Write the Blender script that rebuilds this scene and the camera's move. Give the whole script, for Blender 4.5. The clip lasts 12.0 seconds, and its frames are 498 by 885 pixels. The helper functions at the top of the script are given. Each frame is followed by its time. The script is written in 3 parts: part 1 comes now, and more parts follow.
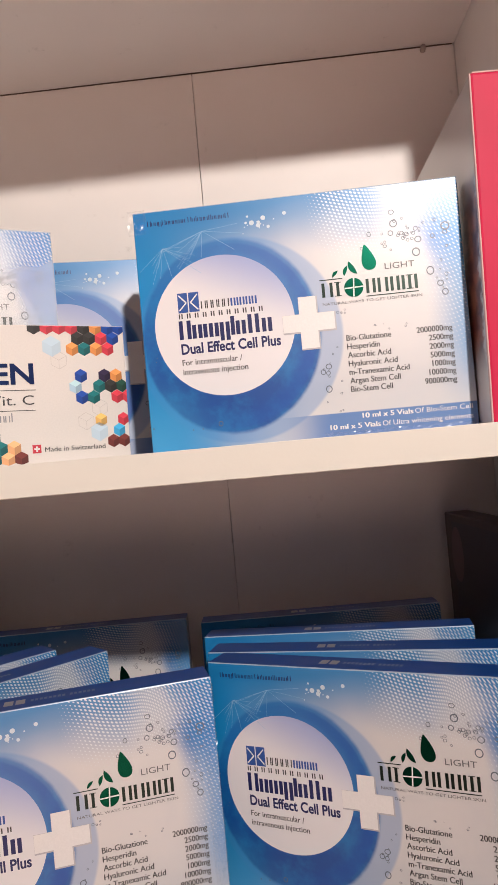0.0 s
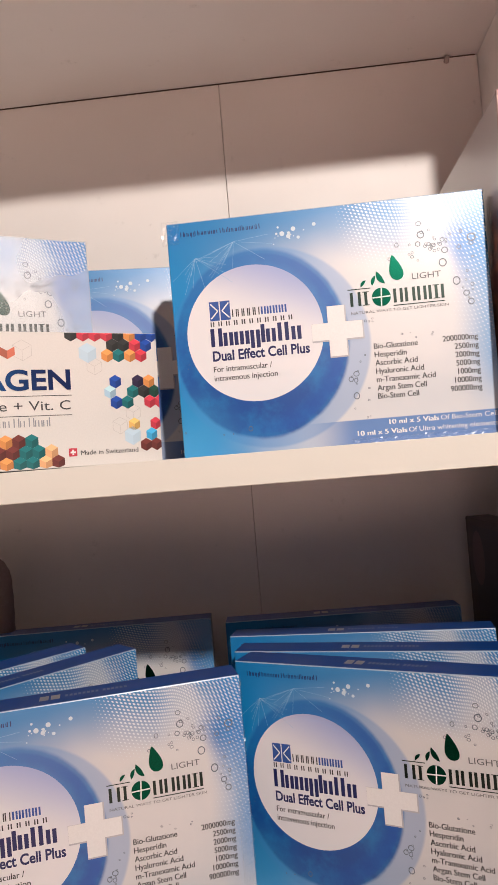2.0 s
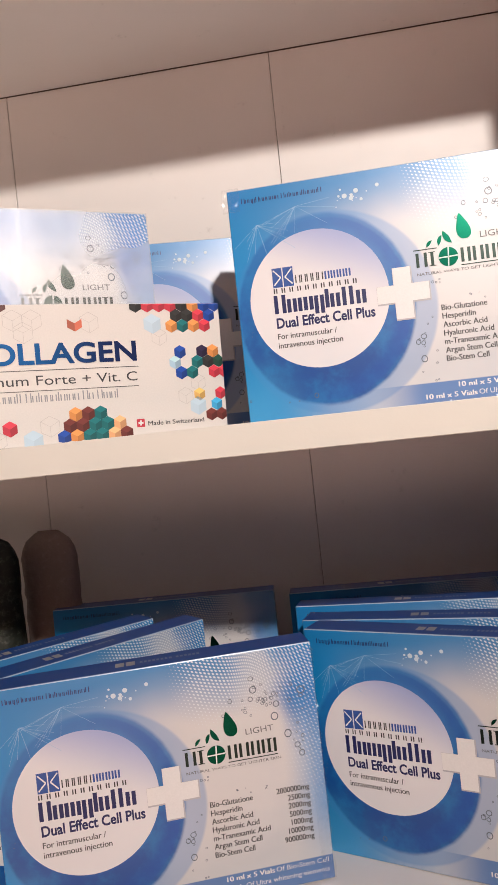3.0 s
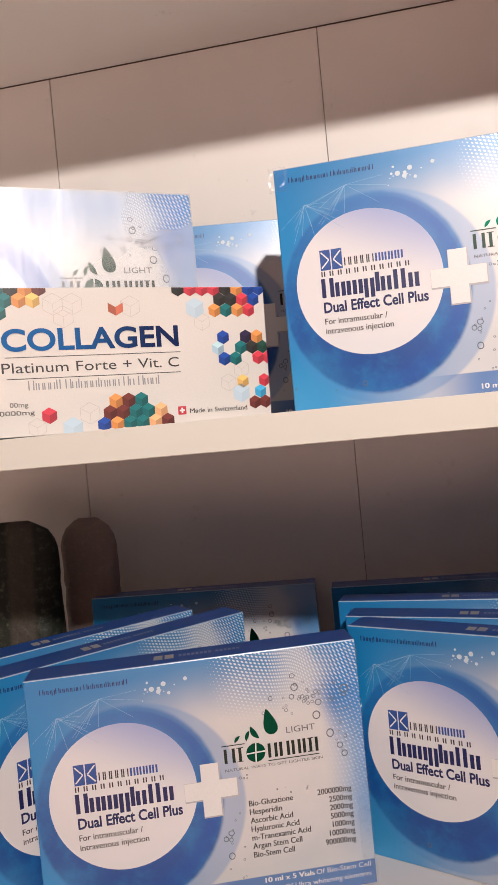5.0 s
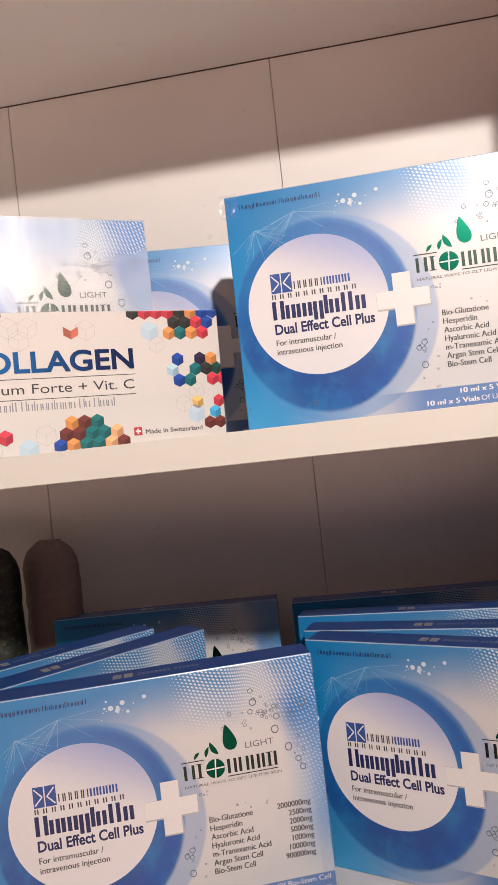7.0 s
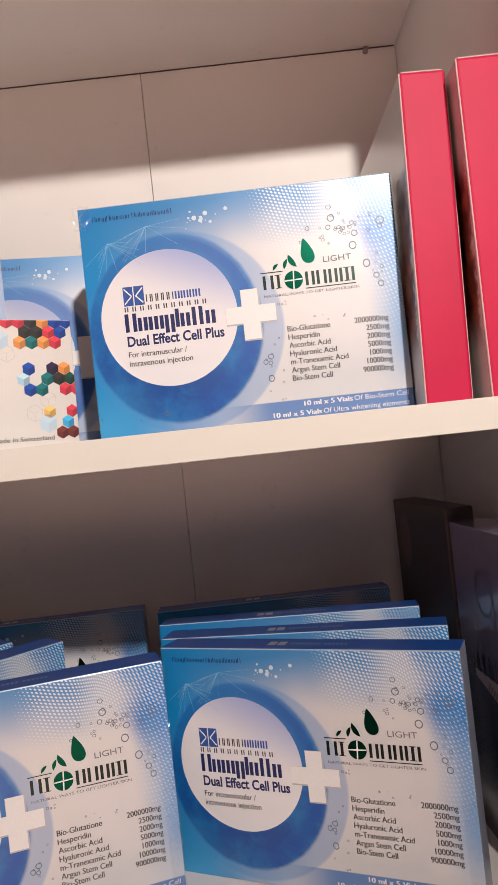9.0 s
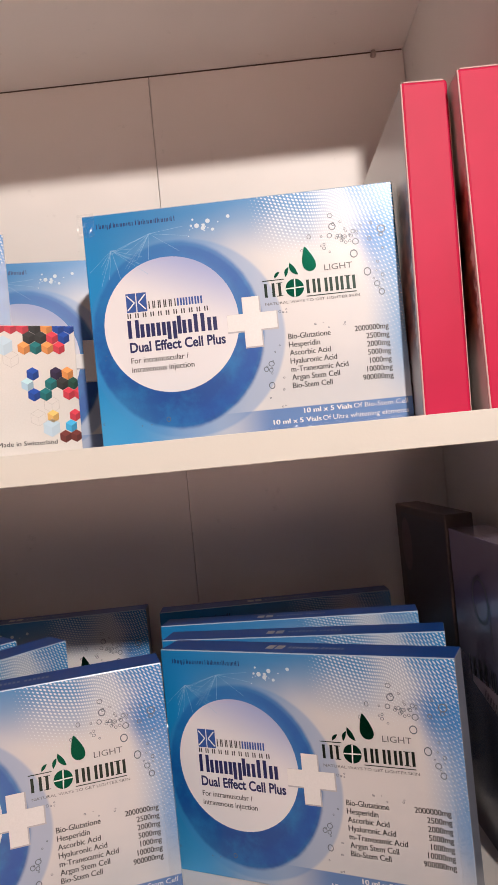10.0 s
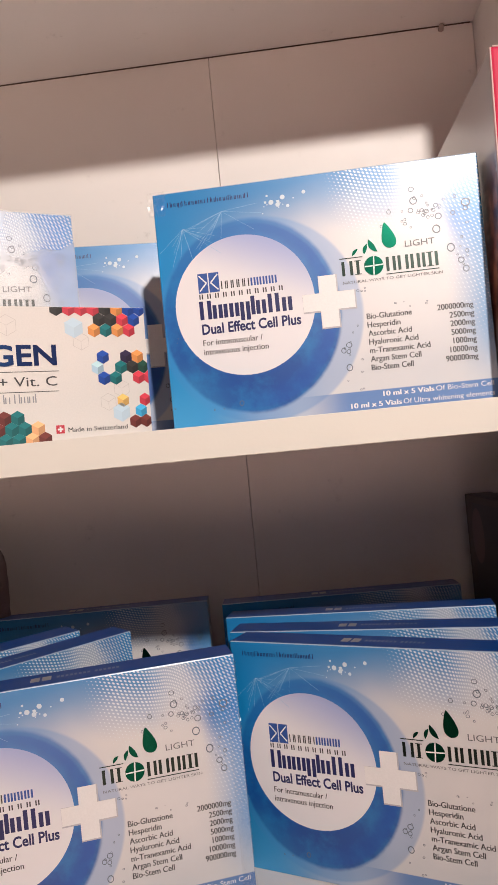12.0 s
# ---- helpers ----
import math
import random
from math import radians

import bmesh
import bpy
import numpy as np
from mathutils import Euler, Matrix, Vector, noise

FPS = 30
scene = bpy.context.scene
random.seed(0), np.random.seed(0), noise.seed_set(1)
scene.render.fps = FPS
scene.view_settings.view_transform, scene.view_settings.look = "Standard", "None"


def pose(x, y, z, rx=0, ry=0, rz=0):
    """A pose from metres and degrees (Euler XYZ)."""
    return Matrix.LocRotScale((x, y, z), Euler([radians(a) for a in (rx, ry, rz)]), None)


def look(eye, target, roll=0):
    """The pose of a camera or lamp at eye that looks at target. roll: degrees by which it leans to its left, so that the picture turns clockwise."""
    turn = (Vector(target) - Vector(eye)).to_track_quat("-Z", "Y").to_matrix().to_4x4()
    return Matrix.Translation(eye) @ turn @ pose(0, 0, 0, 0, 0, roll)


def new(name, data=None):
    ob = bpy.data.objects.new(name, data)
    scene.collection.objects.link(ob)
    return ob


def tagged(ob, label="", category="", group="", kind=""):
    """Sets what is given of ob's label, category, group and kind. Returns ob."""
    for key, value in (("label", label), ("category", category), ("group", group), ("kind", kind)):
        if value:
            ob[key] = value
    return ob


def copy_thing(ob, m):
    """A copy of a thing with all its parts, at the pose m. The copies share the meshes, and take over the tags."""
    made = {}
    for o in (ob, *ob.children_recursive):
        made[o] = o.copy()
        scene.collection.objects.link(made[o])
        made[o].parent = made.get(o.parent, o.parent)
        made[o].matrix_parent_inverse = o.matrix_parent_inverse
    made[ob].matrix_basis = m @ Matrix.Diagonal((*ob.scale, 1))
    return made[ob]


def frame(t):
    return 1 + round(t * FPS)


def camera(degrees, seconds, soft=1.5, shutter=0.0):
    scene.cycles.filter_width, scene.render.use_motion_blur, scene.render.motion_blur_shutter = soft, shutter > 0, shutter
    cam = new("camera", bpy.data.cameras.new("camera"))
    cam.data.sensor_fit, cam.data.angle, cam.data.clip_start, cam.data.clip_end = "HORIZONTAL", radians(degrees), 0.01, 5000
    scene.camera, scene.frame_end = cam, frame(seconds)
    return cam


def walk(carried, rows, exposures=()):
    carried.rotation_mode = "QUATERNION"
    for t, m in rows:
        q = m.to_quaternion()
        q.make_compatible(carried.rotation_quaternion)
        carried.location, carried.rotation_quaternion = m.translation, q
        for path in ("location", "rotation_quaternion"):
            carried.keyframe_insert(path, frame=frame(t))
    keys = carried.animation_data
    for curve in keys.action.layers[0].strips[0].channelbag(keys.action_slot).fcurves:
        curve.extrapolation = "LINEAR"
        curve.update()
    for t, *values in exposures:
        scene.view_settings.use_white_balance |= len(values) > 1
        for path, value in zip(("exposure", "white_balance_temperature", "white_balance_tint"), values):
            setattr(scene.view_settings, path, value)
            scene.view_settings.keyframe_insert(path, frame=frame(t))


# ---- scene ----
cam = camera(39.0, 12.0)
PATH = [
    (0.0, (-0.0076, 0.0004, 1.2933), (-0.0316, 0.4997, 1.3016), -5.10),
    (0.5, (-0.0131, -0.0007, 1.2941), (-0.0403, 0.4985, 1.3042), -5.17),
    (1.0, (-0.0164, 0.0028, 1.2933), (-0.0427, 0.5021, 1.3009), -5.14),
    (1.5, (-0.0138, 0.0028, 1.2972), (-0.0432, 0.5018, 1.3050), -5.21),
    (2.0, (-0.0186, -0.0137, 1.2965), (-0.0510, 0.4852, 1.3064), -4.69),
    (2.5, (-0.0287, -0.0221, 1.2927), (-0.0713, 0.4760, 1.2995), -4.92),
    (3.0, (-0.0369, -0.0137, 1.2870), (-0.0997, 0.4823, 1.2880), -5.95),
    (3.5, (-0.0507, 0.0005, 1.2899), (-0.1248, 0.4949, 1.2824), -4.58),
    (5.3, (-0.0424, 0.0027, 1.2860), (-0.1337, 0.4942, 1.2826), -5.37),
    (5.5, (-0.0464, -0.0019, 1.2835), (-0.1258, 0.4918, 1.2819), -5.09),
    (6.0, (-0.0440, -0.0124, 1.2828), (-0.1174, 0.4821, 1.2892), -4.54),
    (6.5, (-0.0402, -0.0116, 1.2861), (-0.1106, 0.4834, 1.2929), -4.96),
    (7.0, (-0.0302, -0.0063, 1.2868), (-0.0992, 0.4889, 1.2936), -6.19),
    (7.5, (-0.0231, -0.0053, 1.2838), (-0.0691, 0.4925, 1.2920), -5.81),
    (7.7, (-0.0178, -0.0057, 1.2810), (-0.0488, 0.4932, 1.2899), -5.64),
    (9.5, (0.0149, -0.0166, 1.2853), (0.0125, 0.4834, 1.2916), -6.15),
    (10.0, (0.0179, -0.0185, 1.2897), (0.0064, 0.4814, 1.2939), -5.56),
    (10.5, (0.0098, -0.0176, 1.2912), (-0.0164, 0.4816, 1.2982), -5.30),
    (11.0, (-0.0015, -0.0077, 1.2873), (-0.0338, 0.4912, 1.2954), -5.13),
    (11.5, (-0.0069, 0.0063, 1.2814), (-0.0415, 0.5051, 1.2858), -5.33),
    (12.0, (-0.0120, -0.0023, 1.2843), (-0.0475, 0.4964, 1.2886), -5.47),
]
walk(cam, [(t, look(eye, target, roll)) for t, eye, target, roll in PATH])

# ---- light ----
world = bpy.data.worlds.new("room_air")
world.use_nodes = True
scene.world = world
world.node_tree.nodes["Background"].inputs[0].default_value = (0.05, 0.05, 0.05, 1)
world.node_tree.nodes["Background"].inputs[1].default_value = 0.2
scene.view_settings.exposure = 0.0


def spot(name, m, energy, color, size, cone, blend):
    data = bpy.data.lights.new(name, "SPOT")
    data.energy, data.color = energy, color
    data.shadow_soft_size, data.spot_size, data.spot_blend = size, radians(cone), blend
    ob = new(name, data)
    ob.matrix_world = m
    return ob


# a track spot over the shelves
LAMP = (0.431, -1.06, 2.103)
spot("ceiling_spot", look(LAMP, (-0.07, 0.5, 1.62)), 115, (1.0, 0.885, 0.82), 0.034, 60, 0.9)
# added unseen fill over the floor behind: its bounce brightens the upper shelf
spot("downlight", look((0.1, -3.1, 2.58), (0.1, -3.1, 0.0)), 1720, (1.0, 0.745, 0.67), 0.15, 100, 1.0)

# ---- materials ----
MM = 0.001


class Nodes:
    """Short hands for one material's node tree."""

    def __init__(self, name):
        self.mat = bpy.data.materials.new(name)
        self.mat.use_nodes = True
        self.tree = self.mat.node_tree
        self.bsdf = self.tree.nodes["Principled BSDF"]
        self.bsdf.inputs["Coat Roughness"].default_value = 0.15

    def put(self, socket, value):
        if isinstance(value, bpy.types.NodeSocket):
            self.tree.links.new(value, socket)
        elif isinstance(value, (tuple, list)) and len(value) == 3 and socket.type == "RGBA":
            socket.default_value = (*value, 1)
        else:
            socket.default_value = value

    def math(self, op, a, b=0.0, c=0.0):
        n = self.tree.nodes.new("ShaderNodeMath")
        n.operation = op
        for socket, value in zip(n.inputs, (a, b, c)):
            self.put(socket, value)
        return n.outputs[0]

    def ramp(self, x, a, b):
        """0 at a, 1 at b, smooth between."""
        n = self.tree.nodes.new("ShaderNodeMapRange")
        n.interpolation_type = "SMOOTHSTEP"
        lo, hi = (a, b) if a < b else (b, a)
        for socket, value in zip(n.inputs, (x, lo, hi, 0.0 if a < b else 1.0, 1.0 if a < b else 0.0)):
            self.put(socket, value)
        return n.outputs[0]

    def mix(self, f, a, b):
        n = self.tree.nodes.new("ShaderNodeMix")
        n.data_type = "RGBA"
        self.put(n.inputs[0], f)
        self.put(n.inputs[6], a)
        self.put(n.inputs[7], b)
        return n.outputs[2]

    def place(self):
        n = self.tree.nodes.new("ShaderNodeTexCoord")
        s = self.tree.nodes.new("ShaderNodeSeparateXYZ")
        self.tree.links.new(n.outputs["Object"], s.inputs[0])
        return n.outputs["Object"], s.outputs[0], s.outputs[1], s.outputs[2]

    def noise(self, scale, detail=4.0, rough=0.5, vector=None):
        n = self.tree.nodes.new("ShaderNodeTexNoise")
        n.inputs["Scale"].default_value, n.inputs["Detail"].default_value, n.inputs["Roughness"].default_value = scale, detail, rough
        self.tree.links.new(vector if vector else self.place()[0], n.inputs["Vector"])
        return n.outputs[0]

    def bump(self, height, strength, distance):
        n = self.tree.nodes.new("ShaderNodeBump")
        n.inputs["Strength"].default_value, n.inputs["Distance"].default_value = strength, distance
        self.tree.links.new(height, n.inputs["Height"])
        self.tree.links.new(n.outputs[0], self.bsdf.inputs["Normal"])

    def done(self, color, rough, metal=0.0, coat=0.0):
        self.put(self.bsdf.inputs["Base Color"], color)
        self.put(self.bsdf.inputs["Roughness"], rough)
        self.put(self.bsdf.inputs["Metallic"], metal)
        self.put(self.bsdf.inputs["Coat Weight"], coat)
        return self.mat


def ink(name, color, rough=0.4, metal=0.0, coat=0.0):
    """A thin, even print: colour with a faint fine variation."""
    n = Nodes(name)
    v = n.noise(900.0, 2.0)
    dark = tuple(c * 0.9 for c in color)
    return n.done(n.mix(v, dark, color), rough, metal, coat)


def laminate(name, color, low, rough=0.45):
    """White-coated board: faint clouding, small scuffs and a slight orange-peel relief."""
    n = Nodes(name)
    cloud, fine, scuff = n.noise(5.0, 3.0), n.noise(420.0, 3.0), n.noise(38.0, 6.0, 0.7)
    c = n.mix(n.ramp(cloud, 0.35, 0.7), low, color)
    c = n.mix(n.ramp(scuff, 0.63, 0.78), c, tuple(v * 0.82 for v in low))
    n.bump(fine, 0.12, 0.0004)
    return n.done(c, n.math("MULTIPLY_ADD", scuff, 0.2, rough - 0.1))


def dark_gap(name):
    n = Nodes(name)
    return n.done(n.mix(n.noise(60.0), (0.16, 0.115, 0.095), (0.24, 0.18, 0.15)), 0.9)


WHITE_BOARD = laminate("white_melamine", (0.88, 0.85, 0.82), (0.84, 0.805, 0.77))
EDGE_BOARD = laminate("white_edge_band", (0.80, 0.785, 0.72), (0.77, 0.755, 0.69), 0.4)
GAP = dark_gap("dark_joint")
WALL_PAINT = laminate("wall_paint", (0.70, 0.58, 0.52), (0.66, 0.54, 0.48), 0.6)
# dark tone for the unseen walls, only to lower their bounce light
LOW_BOUNCE = laminate("low_bounce_wall", (0.13, 0.10, 0.085), (0.11, 0.085, 0.075), 0.6)
DIM_CEILING = laminate("dim_bounce_ceiling", (0.40, 0.32, 0.285), (0.36, 0.29, 0.26), 0.6)
FLOOR_TILE = laminate("floor_stone", (0.74, 0.64, 0.58), (0.66, 0.57, 0.51), 0.4)

CW, CH, CT = 220 * MM, 167 * MM, 27 * MM


def front_print():
    """The kit carton's face: silver white fading to blue, a blue ring, halftone dots and a bottom band."""
    n = Nodes("carton_front_print")
    vec, x, y, z = n.place()
    white, sky, deep, mid = (0.71, 0.70, 0.70), (0.005, 0.255, 0.61), (0.004, 0.066, 0.32), (0.006, 0.155, 0.48)

    def away(cx, cz, wide=1.0):
        dx, dz = n.math("MULTIPLY", n.math("SUBTRACT", x, cx * MM), wide), n.math("SUBTRACT", z, cz * MM)
        return n.math("SQRT", n.math("ADD", n.math("MULTIPLY", dx, dx), n.math("MULTIPLY", dz, dz)))

    wave = n.math("MULTIPLY", n.math("SUBTRACT", n.noise(14.0, 2.0), 0.5), 0.05)
    xw = n.math("ADD", x, wave)
    c = n.mix(n.ramp(xw, 0.130, 0.004), white, sky)
    gap = n.ramp(n.math("ABSOLUTE", n.math("SUBTRACT", xw, 0.176)), 0.017, 0.002)
    veil = n.math("MULTIPLY", n.ramp(n.math("ADD", z, wave), 0.116, 0.166), n.math("MULTIPLY_ADD", gap, -0.45, 0.92))
    c = n.mix(veil, c, (0.010, 0.22, 0.54))
    corner = n.math("MULTIPLY", n.ramp(xw, 0.184, 0.208), n.ramp(z, 0.085, 0.135))
    c = n.mix(n.math("MULTIPLY", corner, 0.92), c, (0.008, 0.16, 0.52))
    edge = n.math("MULTIPLY", n.ramp(x, 0.190, 0.222), n.ramp(z, 0.0, 0.06))
    c = n.mix(n.math("MULTIPLY", edge, 0.75), c, (0.02, 0.28, 0.64))
    # halftone dots on a sheet that folds at its pale gap: rows sag there and run down the outer edge
    fold = n.ramp(x, 0.158, 0.190)
    sag = n.math("MULTIPLY", n.ramp(x, 0.170, 0.226), 0.046)
    warp = n.math("ADD", n.math("MULTIPLY", n.math("SINE", n.math("MULTIPLY", x, 46.0)), 0.006), sag)
    u = n.math("ADD", n.math("MULTIPLY", n.math("ADD", x, n.math("MULTIPLY", z, 0.30)), 1 / (2.6 * MM)), n.math("MULTIPLY", fold, 7.0))
    v = n.math("MULTIPLY", n.math("ADD", z, warp), 1 / (2.25 * MM))
    du, dv = (n.math("SUBTRACT", n.math("FRACT", w), 0.5) for w in (u, v))
    far = n.math("SQRT", n.math("ADD", n.math("MULTIPLY", du, du), n.math("MULTIPLY", dv, dv)))
    field = n.math("MULTIPLY", n.ramp(z, 0.106, 0.150), n.ramp(xw, 0.108, 0.140))
    side = n.math("MULTIPLY", n.ramp(x, 0.180, 0.210), n.math("MULTIPLY", n.ramp(z, 0.012, 0.10), 0.62))
    field = n.math("MAXIMUM", field, side)
    dot = n.ramp(n.math("SUBTRACT", far, n.math("MULTIPLY", field, 0.31)), 0.06, -0.06)
    c = n.mix(n.math("MULTIPLY", dot, n.math("MULTIPLY", n.ramp(field, 0.02, 0.3), 0.92)), c, (0.78, 0.83, 0.87))
    # ring: a pale outer halo, a deep oval body, a darker crescent
    c = n.mix(n.math("MULTIPLY", n.ramp(away(66, 73), 0.0715, 0.0690), 0.42), c, (0.05, 0.25, 0.60))
    shade = n.mix(n.ramp(z, 0.02, 0.14), deep, mid)
    smoke = n.noise(34.0, 5.0, 0.65)
    shade = n.mix(n.math("MULTIPLY", n.ramp(smoke, 0.42, 0.68), 0.45), shade, (0.012, 0.27, 0.62))
    oval = n.math("ADD", away(61, 76, 1.09), n.math("MULTIPLY", n.math("SUBTRACT", smoke, 0.5), 0.003))
    body = n.math("MULTIPLY", n.ramp(oval, 0.0680, 0.0645), n.math("MULTIPLY_ADD", n.ramp(z, 0.15, 0.07), 0.22, 0.74))
    c = n.mix(body, c, shade)
    arc = n.math("MULTIPLY", n.ramp(oval, 0.0645, 0.0620), n.ramp(away(55, 78), 0.050, 0.060))
    c = n.mix(n.math("MULTIPLY", arc, n.math("MULTIPLY", n.ramp(x, 0.03, 0.10), 0.6)), c, (0.008, 0.09, 0.42))
    glow = n.ramp(away(0, 0), 0.060, 0.0)
    c = n.mix(n.math("MULTIPLY", glow, 0.7), c, (0.08, 0.42, 0.76))
    # bottom band
    band = n.math("MULTIPLY", n.ramp(z, 0.0172, 0.0165), n.ramp(x, 0.080, 0.125))
    c = n.mix(n.math("MULTIPLY", band, 0.88), c, (0.055, 0.19, 0.50))
    haze = n.math("MULTIPLY", n.ramp(n.noise(9.0, 5.0, 0.6), 0.45, 0.75), 0.22)
    c = n.mix(haze, c, n.mix(0.35, c, (0.05, 0.22, 0.50)))
    n.bump(n.noise(16.0, 3.0), 0.2, 0.003)
    n.bsdf.inputs["Specular IOR Level"].default_value = 0.45
    n.bsdf.inputs["Coat Roughness"].default_value = 0.25
    return n.done(c, 0.42, 0.05, 0.4)


def disc_print():
    n = Nodes("disc_print")
    vec, x, y, z = n.place()
    f = n.ramp(n.math("ADD", z, n.math("MULTIPLY", x, 0.45)), 0.118, 0.168)
    return n.done(n.mix(f, (0.82, 0.81, 0.83), (0.36, 0.43, 0.72)), 0.36, 0.0, 0.1)


FRONT = front_print()
DISC = disc_print()
NAVY = ink("carton_navy_print", (0.010, 0.085, 0.38), 0.32, 0.1, 0.3)
SIDE_BLUE = ink("carton_side_print", (0.26, 0.30, 0.38), 0.35, 0.2, 0.2)
# pale front top bevel: the edge's gleam and wear, put into its colour
WORN_GLEAM = ink("worn_gleam_edge", (0.42, 0.56, 0.72), 0.35, 0.1, 0.2)
INK_NAVY = ink("navy_ink", (0.012, 0.018, 0.115), 0.4)
INK_BLUE = ink("blue_ink", (0.03, 0.10, 0.38), 0.4)
INK_GREY = ink("grey_ink", (0.05, 0.05, 0.055), 0.45)
INK_PALE = ink("pale_ink", (0.30, 0.31, 0.34), 0.45)
INK_TAG = ink("tagline_ink", (0.16, 0.16, 0.17), 0.45)
INK_STRIP = ink("strip_ink", (0.22, 0.28, 0.42), 0.4)
INK_BUBBLE = ink("bubble_ink", (0.13, 0.155, 0.20), 0.4)
INK_EDGE = ink("soft_grey_ink", (0.52, 0.52, 0.56), 0.45)
INK_HAZE = ink("pale_blue_ink", (0.66, 0.78, 0.86), 0.45)
INK_RAY = ink("ray_ink", (0.30, 0.54, 0.78), 0.45)
INK_WHITE = ink("white_ink", (0.88, 0.875, 0.87), 0.4)
INK_SILVER = ink("silver_ink", (0.55, 0.55, 0.56), 0.35, 0.4)
FOIL_GREEN = ink("green_foil", (0.003, 0.075, 0.044), 0.26, 0.97)
FOIL_DARK = ink("dark_foil", (0.025, 0.04, 0.034), 0.30, 0.8)
CARD_WHITE = ink("white_card", (0.80, 0.77, 0.73), 0.42, 0.0, 0.15)

# ---- mesh helpers ----


def box_bm(x0, x1, y0, y1, z0, z1, bevel=0.0, seg=2):
    bm = bmesh.new()
    bmesh.ops.create_cube(bm, size=1.0)
    for v in bm.verts:
        v.co = Vector((x0 if v.co.x < 0 else x1, y0 if v.co.y < 0 else y1, z0 if v.co.z < 0 else z1))
    if bevel:
        bmesh.ops.bevel(bm, geom=list(bm.edges), offset=bevel, segments=seg, affect="EDGES", profile=0.5)
    return bm


def mesh_of(name, bm, *mats):
    me = bpy.data.meshes.new(name)
    bm.normal_update()
    bm.to_mesh(me)
    bm.free()
    for m in mats:
        me.materials.append(m)
    return me


def part(name, bm, material, parent=None, label=""):
    ob = new(name, mesh_of(name, bm, *(material if isinstance(material, (list, tuple)) else [material])))
    if parent is not None:
        ob.parent = parent
    return tagged(ob, label=label)


def thing(name, label, category, group="", m=None):
    ob = new(name)
    ob.empty_display_size = 0.03
    if m is not None:
        ob.matrix_world = m
    return tagged(ob, label, category, group)


def setting(name, bm, mat):
    return tagged(part(name, bm, mat), kind="structure")


def at(x, y, z, yaw, lean=0.0, roll=0.0):
    """Pose of a carton by its lower front left corner: turned about z, then leant, then rolled."""
    return Matrix.Translation((x, y, z)) @ Matrix.Rotation(radians(yaw), 4, "Z") @ Matrix.Rotation(radians(lean), 4, "X") @ Matrix.Rotation(radians(roll), 4, "Y")


# ---- room ----
WALL_Y, TOP_Z, MID_Z, MID_T, LOW_Z = 0.716, 1.6893, 1.2985, 0.0175, 0.976
FRONT_Y, SIDE_X, LEFT_X = 0.365, 0.2010, -0.63
# unseen floor, kept pale to bounce the added fill up to the shelves
setting("floor", box_bm(-4.0, 4.0, -7.5, 1.2, -0.1, 0.0), FLOOR_TILE)
# unseen ceiling, toned down so less light bounces on to the lower shelf's back
setting("ceiling", box_bm(-4.0, 4.0, -7.5, 1.2, 2.6, 2.7), DIM_CEILING)
setting("wall_north", box_bm(-4.0, 4.0, 0.80, 0.9, 0.0, 2.6), WALL_PAINT)
# unseen closing walls, kept dark to cut the bounce into the lower shelf
setting("wall_south", box_bm(-4.0, 4.0, -7.6, -7.5, 0.0, 2.6), LOW_BOUNCE)
setting("wall_east", box_bm(4.0, 4.1, -7.5, 1.2, 0.0, 2.6), LOW_BOUNCE)
setting("wall_west", box_bm(-4.1, -4.0, -7.5, 1.2, 0.0, 2.6), LOW_BOUNCE)

# ---- cabinet ----
cabinet = thing("display_cabinet", "white melamine shelf cabinet with open shelves and a jointed back", "cabinet", m=pose(-0.2, 0.55, 0))


def cab(name, bm, mat, label=""):
    bmesh.ops.translate(bm, verts=bm.verts, vec=(0.2, -0.55, 0))
    return part(name, bm, mat, cabinet, label)


cab("side_panel", box_bm(SIDE_X, SIDE_X + 0.018, FRONT_Y, WALL_Y + 0.03, 0.0, 2.2, 0.0008), WHITE_BOARD)
cab("side_panel", box_bm(LEFT_X - 0.018, LEFT_X, FRONT_Y, WALL_Y + 0.03, 0.0, 2.2, 0.0008), WHITE_BOARD)
for z in (LOW_Z, MID_Z):
    cab("shelf", box_bm(LEFT_X, SIDE_X, FRONT_Y + 0.001, WALL_Y, z - MID_T, z, 0.0006), WHITE_BOARD)
    cab("edge_band", box_bm(LEFT_X, SIDE_X, FRONT_Y - 0.0004, FRONT_Y + 0.001, z - MID_T, z, 0.0003), EDGE_BOARD)
cab("shelf", box_bm(LEFT_X, SIDE_X, FRONT_Y, WALL_Y, TOP_Z, TOP_Z + MID_T, 0.0006), WHITE_BOARD)
cab("plinth", box_bm(LEFT_X, SIDE_X, FRONT_Y + 0.03, FRONT_Y + 0.048, 0.0, 0.08), WHITE_BOARD)
cab("top_panel", box_bm(LEFT_X, SIDE_X, FRONT_Y, WALL_Y, 2.18, 2.2), WHITE_BOARD)
cab("backing", box_bm(LEFT_X, SIDE_X, WALL_Y + 0.008, WALL_Y + 0.03, 0.0, 2.2), GAP)
